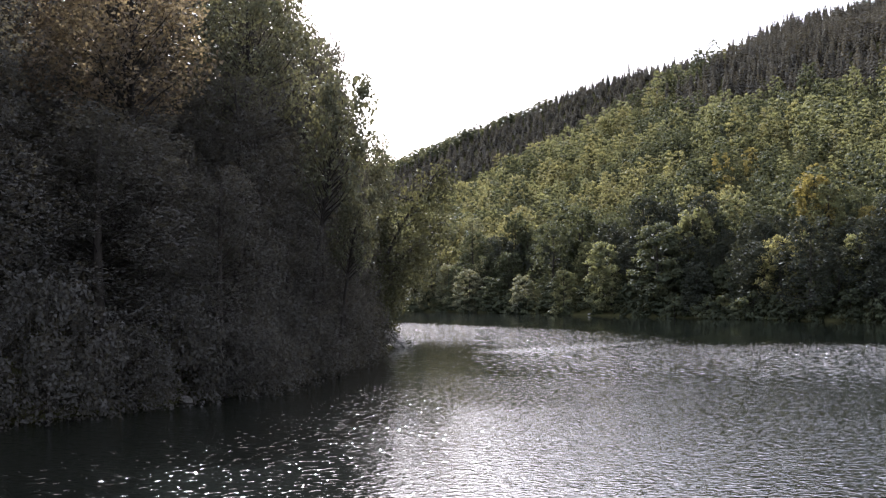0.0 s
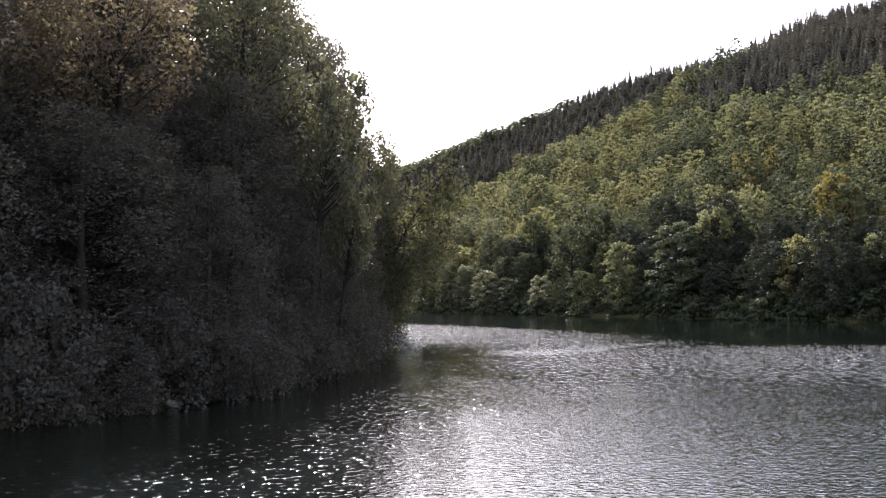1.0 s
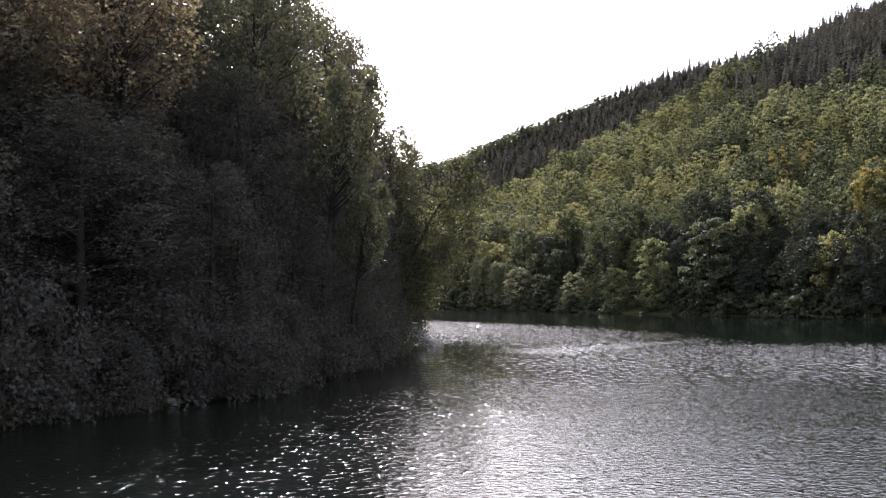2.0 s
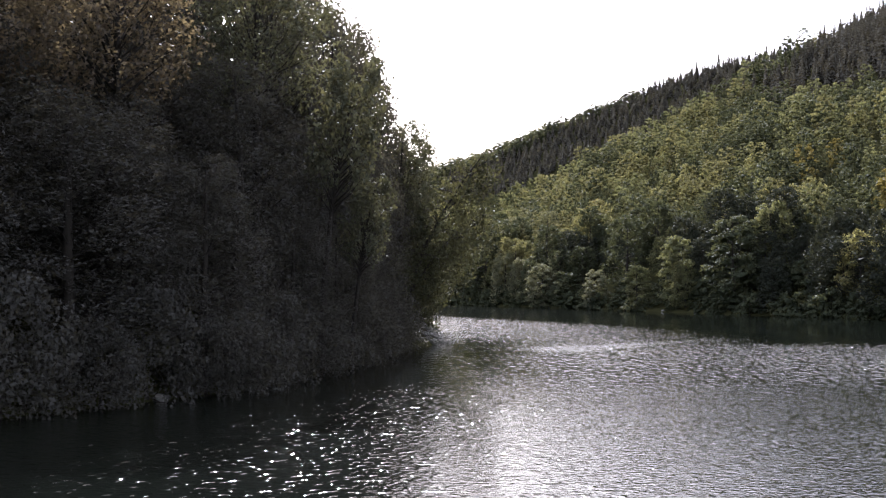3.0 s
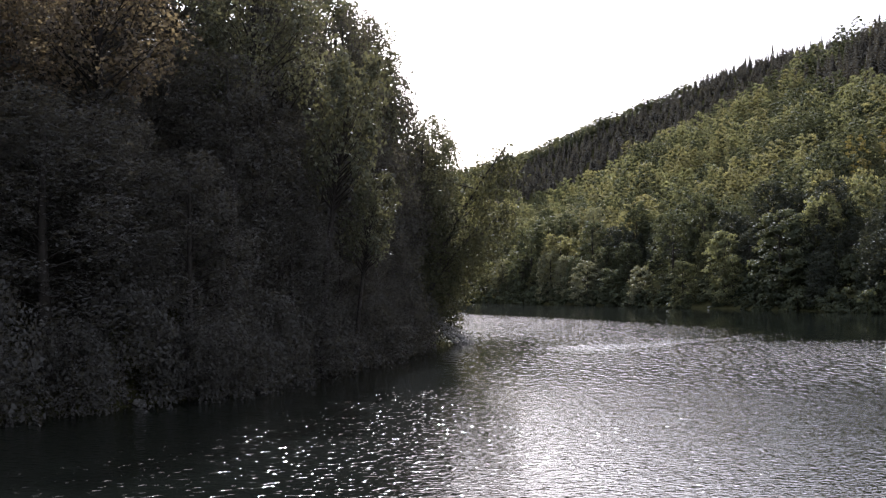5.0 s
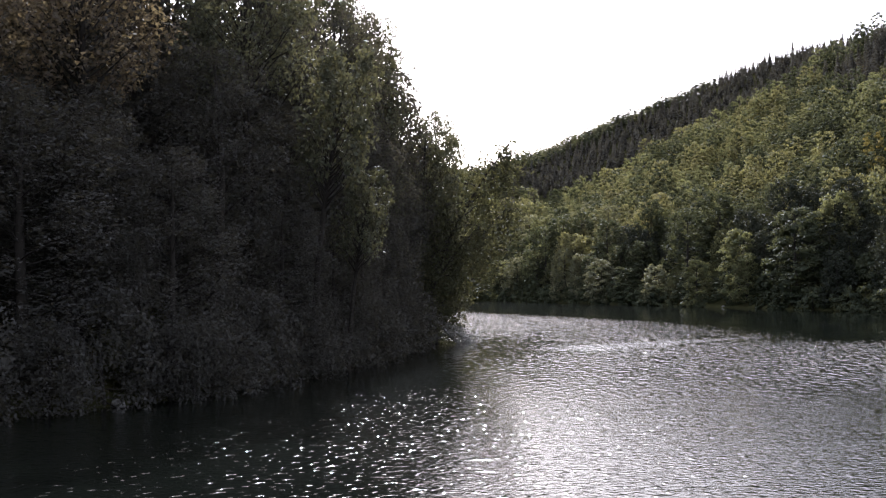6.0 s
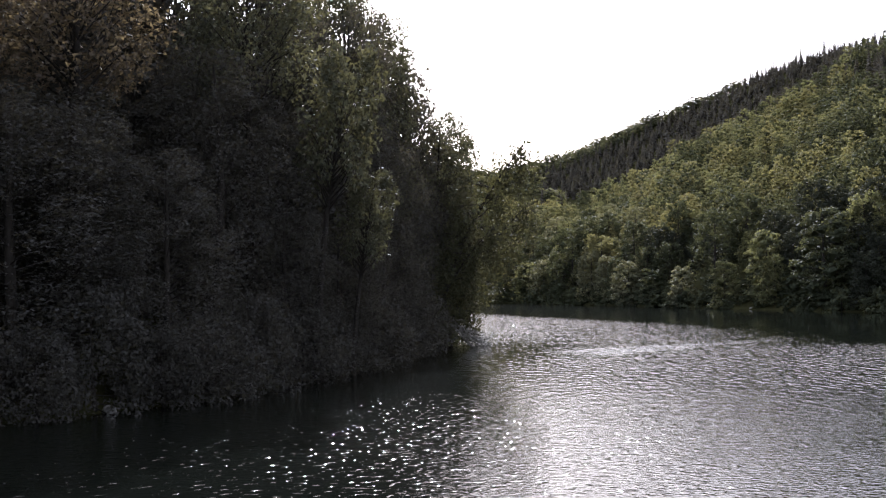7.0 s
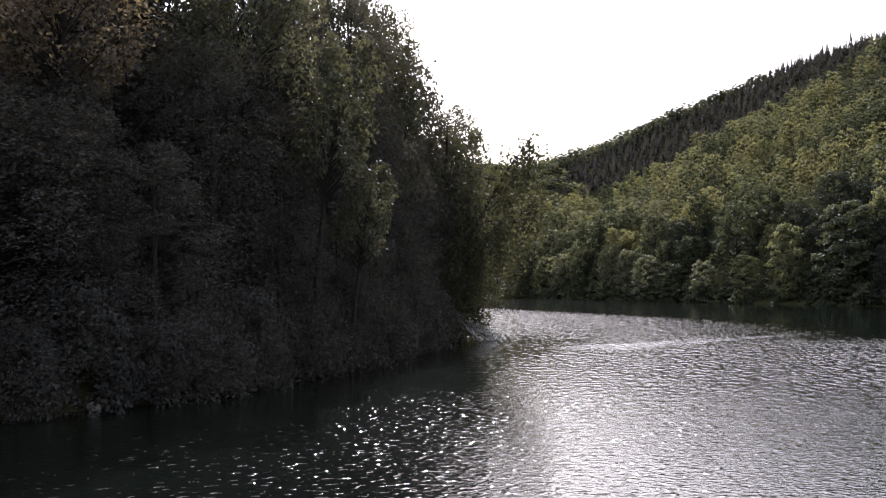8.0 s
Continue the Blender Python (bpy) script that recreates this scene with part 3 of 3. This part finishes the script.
def joined(name, base, placed, materials, index_of, label, category):
    """Many trees of the far woods as one object."""
    verts, faces, mats, start = [], [], [], 0
    for x, y, size, tall, turn, k in placed:
        (wv, wf), (lv, lf) = base[k % len(base)]
        c, s = math.cos(turn), math.sin(turn)
        turned = np.array([[c, -s, 0], [s, c, 0], [0, 0, 1]]).T * [size, size, tall]
        verts.append(lv @ turned + [x, y, float(land(x, y)) - 0.3])
        faces.append(lf + start)
        mats.append(np.full(len(lf), index_of(k)))
        start += len(lv)
    ob = new(name, mesh_from(name, np.concatenate(verts), np.concatenate(faces), materials, np.concatenate(mats)))
    return tagged(ob, label, category, kind="stuff")


far_shapes = [lobed(rng, 9.2, 2.9, 0.15, 32, 20, 0.34, 3, stray=0.6, coarse=True, lobe=0.62, loose=0.8, core=0.6) for _ in range(5)]
ridge_shapes = [lobed(rng, 9.2, 3.2, 0.1, 17, 18, 0.55, 3, stray=0.3, coarse=True, lobe=0.8, loose=0.6, core=0.75) for _ in range(3)]
joined("far_broadleaf_woods", far_shapes, woods["broad"], [LEAF_GREEN, LEAF_OLIVE, LEAF_DARK, LEAF_GOLD, LEAF_FOOT_SHADED, LEAF_PALE], lambda k: k,
       "mixed green and yellowing broadleaved woods covering the upper hillside", "woods")
joined("ridge_broadleaf_woods", ridge_shapes, woods["ridge"], [LEAF_GREEN, LEAF_OLIVE, LEAF_DARK], lambda k: k,
       "dark green broadleaved woods along the top of the distant ridge", "woods")
joined("far_spruce_woods", spruce_shape, woods["spruce"], [NEEDLES], lambda k: 0, "dark spruce plantations on the spur and the distant ridge", "woods")
for thing in (*(t for kinds in hill_kinds for t in kinds), *round_trees.values()):
    discard(thing)

# ---- the near bank ----
BANK = "tall trees of the near bank"
DARK_WORDS = "tall broadleaved tree on the near bank, leaves greyed as if in shade"
alder = [tree_thing("bank_tree", lobed(rng, 24, 4.8, 0.06, 64, 240, 0.18, 6, lobe=0.85, coarse=True, loose=1.1, dome=False), BARK, LEAF_BANK_SHADED, DARK_WORDS, "tree", BANK) for _ in range(2)]
inner = [tree_thing("bank_tree", lobed(rng, 24, 5.4, 0.05, 40, 160, 0.39, 6, coarse=True, core=0.25, loose=1.1, dome=False), BARK, LEAF_BANK_SHADED, DARK_WORDS, "tree", BANK) for _ in range(2)]
rear = [tree_thing("bank_tree", lobed(rng, 24, 5.6, 0.05, 30, 100, 0.8, 5, coarse=True, core=0.75), BARK, LEAF_BANK_SHADED, DARK_WORDS, "tree", BANK)]
lit_edge_tree = tree_thing("bank_tree", lobed(rng, 24, 4.8, 0.20, 66, 170, 0.25, 6, lobe=0.75, coarse=True, loose=0.8, dome=False), BARK, LEAF_BANK_LIT,
                   "tall green tree on the near bank, leaves coloured lighter as if sunlit", "tree", BANK)
# a crown top only, in the lighter leaves, where the sun would fall
sunlit = tree_thing("bank_tree", lobed(rng, 24, 4.6, 0.62, 56, 170, 0.22, 6, lobe=0.75, coarse=True, loose=0.8, dome=False), BARK, LEAF_BANK_LIT,
                    "tall tree on the near bank, sunlit top coloured in lighter leaves", "tree", BANK)
rusty = tree_thing("bank_tree", lobed(rng, 24, 4.8, 0.56, 60, 190, 0.21, 6, lobe=0.75, coarse=True, loose=0.8, dome=False), BARK, LEAF_RUST,
                   "tall tree with brownish autumn leaves on the near bank", "tree", BANK)
leaning = tree_thing("birch_tree", broadleaf(rng, 18, 3.0, 0.20, 28, 7, 28, 0.30, hang=0.6, lean=0.52), BARK, LEAF_TIP,
                     "slender birch leaning out over the water at the bank's tip", "tree", BANK)
birch = tree_thing("birch_tree", lobed(rng, 20, 3.2, 0.58, 60, 62, 0.28, 5, hang=0.4, lean=0.16, lobe=0.7, coarse=True, loose=0.8, dome=False), BARK, LEAF_BIRCH,
                   "slender birch with hanging yellow-green twigs at the water's edge", "tree", BANK)
bush = tree_thing("shore_bush", lobed(rng, 5.0, 2.8, 0.02, 30, 150, 0.16, 4, coarse=True, lobe=0.9, loose=1.1, dome=False), BARK, LEAF_BANK_SHADED,
                  "overhanging bush at the foot of the near bank, leaves greyed for shade", "bush", "bushes along the near bank")

def rows_of_trees(kinds, base, places):
    """Trees at x, y with their top above the water and their width, that shape the outline of the bank."""
    for i, (x, y, top, wide) in enumerate(places):
        planted(kinds[i % len(kinds)], x, y, wide, x * 1.7, tall=(top - float(land(x, y))) / base)


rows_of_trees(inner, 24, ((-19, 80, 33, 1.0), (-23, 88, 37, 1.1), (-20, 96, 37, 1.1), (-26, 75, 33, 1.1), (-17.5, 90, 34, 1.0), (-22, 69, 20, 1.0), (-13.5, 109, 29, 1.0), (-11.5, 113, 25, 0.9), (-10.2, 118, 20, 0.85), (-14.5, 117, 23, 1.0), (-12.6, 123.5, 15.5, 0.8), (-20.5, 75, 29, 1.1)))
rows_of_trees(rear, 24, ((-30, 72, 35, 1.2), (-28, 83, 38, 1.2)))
# the first three put shade below the sunlit and brown crowns
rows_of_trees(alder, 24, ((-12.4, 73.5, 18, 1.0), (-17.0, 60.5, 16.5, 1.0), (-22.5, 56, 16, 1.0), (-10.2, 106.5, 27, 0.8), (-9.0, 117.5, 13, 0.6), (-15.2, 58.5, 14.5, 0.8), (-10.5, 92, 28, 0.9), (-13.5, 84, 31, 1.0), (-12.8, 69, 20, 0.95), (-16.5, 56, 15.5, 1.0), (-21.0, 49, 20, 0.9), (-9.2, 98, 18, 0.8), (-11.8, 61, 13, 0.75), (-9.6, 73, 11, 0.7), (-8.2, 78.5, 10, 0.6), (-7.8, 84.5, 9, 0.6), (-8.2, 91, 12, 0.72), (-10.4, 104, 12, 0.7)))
rows_of_trees([lit_edge_tree], 24, ((-13.0, 97, 31, 0.95), (-15.0, 100, 34, 1.0), (-11.2, 103.5, 30, 0.85), (-7.4, 112, 22.5, 0.8)))
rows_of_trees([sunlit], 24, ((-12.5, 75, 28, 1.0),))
rows_of_trees([rusty], 24, ((-17.5, 62, 26.5, 1.1), (-23.5, 57, 27, 1.1)))
planted(birch, -10.0, 118.0, 1.0, 0.0, tall=0.98)
planted(birch, -8.5, 75.0, 0.85, 0.1, tall=1.06)
planted(birch, -7.0, 77.5, 0.60, -0.2, tall=0.70)
planted(alder[1], -8.6, 121, 0.72, 0.7, tall=0.74)
planted(alder[0], -9.2, 123, 0.55, 2.0, tall=0.52)
planted(leaning, -7.7, 109.0, 0.95, 0.0, tall=1.06)
planted(leaning, -7.3, 113.0, 0.9, 0.25, tall=0.78)
planted(leaning, -7.8, 106.0, 0.7, -0.15, tall=0.62)
for i in range(0, 13):
    for j in range(0, 5):
        y = 36 + i * 7.2 + pick.uniform(-2, 2)
        x = float(bank_edge(y)) - 7.5 - j * 6.6 + pick.uniform(-2.0, 2.0)
        if y > 112:
            x -= 5
        top = (17.5 if 58 < y < 80 else 20.5) + (y - 40) * 0.09 + (j * 0.8 if j < 2 else j * 1.6) + pick.uniform(-1.5, 1.5)
        tall = max(0.35, (top - float(land(x, y))) / 24)
        planted(pick.choice(alder if j == 0 and y < 82 else inner if j < 2 else rear), x, y, pick.uniform(0.85, 1.05), pick.uniform(0, 6.28), tall=tall)
for i in range(44):  # bushes that hang over the water
    y = 36 + i * 1.95 + pick.uniform(-0.6, 0.6)
    x = float(bank_edge(y)) + pick.uniform(-0.7, 0.9)
    size = pick.uniform(0.65, 1.2) if y < 104 else pick.uniform(0.5, 0.75)
    if y > 104:
        x -= 1.8
    if min(abs(y - 57.2), abs(y - 66.5), abs(y - 70.4)) < 1.7:  # the bushes leave room for the boulders
        x -= 0.7
    planted(bush, x, y, size, pick.uniform(0, 6.28), tall=size * pick.uniform(0.8, 1.3), z=max(0.1, float(land(x, y))))
for thing in (*alder, *inner, *rear, lit_edge_tree, sunlit, rusty, birch, bush, leaning):
    discard(thing)


# ---- fallen limbs at the tip of the bank ----
def fallen_limb(x, y, z, turn, long, seed, label):
    """A bare, forked limb that hangs from the bank down into the water."""
    r = np.random.default_rng(seed)
    t = np.linspace(0, 1, 8)
    path = np.stack([t * long, 0.25 * np.sin(t * 5) * long * 0.2, z * (1 - t) ** 1.3 - 0.15 * t + 0.25 * np.sin(t * math.pi)], 1)
    limb = new("fallen_branch", mesh_from("fallen_branch", *tube(path, np.linspace(0.16, 0.05, 8), 6), [DEAD_WOOD], smooth=True))
    tagged(limb, label, "branch", "fallen branches at the tip of the bank")
    for k in range(26):
        at = r.uniform(0.2, 0.97)
        root = np.array([np.interp(at, t, path[:, c]) for c in range(3)])
        way = np.array([r.uniform(0.4, 1.0), r.normal() * 0.55, r.uniform(-0.25, 0.55)])
        way /= np.linalg.norm(way)
        size = long * r.uniform(0.16, 0.40)
        q = np.linspace(0, 1, 5)[:, None]
        twig = root + way * size * q + np.array([0, 0, -0.3]) * size * q ** 2 + r.normal(size=(5, 3)) * 0.02 * size * q
        shoots = [tube(twig, [0.065, 0.05, 0.04, 0.03, 0.018], 4)]
        for c in range(3):  # side shoots
            start = twig[r.integers(1, 4)]
            off = way + r.normal(size=3) * 0.6
            end = start + off / np.linalg.norm(off) * size * r.uniform(0.2, 0.45)
            shoots.append(tube(np.stack([start, (start + end) / 2 + [0, 0, 0.03], end]), [0.035, 0.026, 0.014], 3))
        link("twig", mesh_from("twig", *gather(shoots), [DEAD_WOOD], smooth=True), limb)
    limb.matrix_basis = Matrix.Translation((x, y, 0)) @ Matrix.Rotation(turn, 4, "Z")


fallen_limb(-7.6, 110.5, 2.9, 0.10, 4.2, 1, "bare forked branch hanging from the bank into the water")
fallen_limb(-7.2, 112.0, 1.8, -0.05, 3.2, 2, "broken grey branch lying in the shallow water")
fallen_limb(-7.6, 109.0, 3.3, -0.1, 3.4, 3, "bare forked branch hanging from the bank into the water")
fallen_limb(-7.8, 114.0, 2.4, 0.0, 4.2, 6, "bare forked branch hanging from the bank into the water")


def boulder(x, y, z, size, seed, label, group="boulders along the near bank"):
    """An uneven, weathered stone."""
    bm = bmesh.new()
    bmesh.ops.create_icosphere(bm, subdivisions=3, radius=size)
    for v in bm.verts:
        v.co *= 1 + 0.35 * noise.noise(v.co / size * 1.3 + Vector((seed, 0, 0))) + 0.1 * noise.noise(v.co / size * 4)
        v.co.z *= 0.75
    me = bpy.data.meshes.new("boulder")
    bm.to_mesh(me)
    bm.free()
    me.materials.append(ROCK)
    stone = new("boulder", me)
    stone.matrix_basis = pose(x, y, z, 0, 0, seed * 40)
    tagged(stone, label, "boulder", group)


boulder(-9.75, 66.5, 0.1, 0.38, 1, "pale weathered boulder at the water's edge below bushes")
boulder(-9.3, 70.4, 0.35, 0.30, 2, "small pale boulder among the bushes of the bank")
boulder(-12.75, 57.2, 0.1, 0.32, 3, "pale weathered boulder at the water's edge below bushes")
for i, u in enumerate((-22, -19.5, -11, -3, 1.5, 6, 8, 15, 17.5, 24, 31, 33)):  # stones along the far waterline
    x, y = 24 - u * 0.53, 242 + u * 0.85
    off = 0.15 - float(inland(x, y))
    boulder(x + off * 0.85, y + off * 0.53, 0.05, 0.30 + 0.12 * (i % 3), i + 4, "low pale stone at the waterline of the far shore", "stones along the far shore")
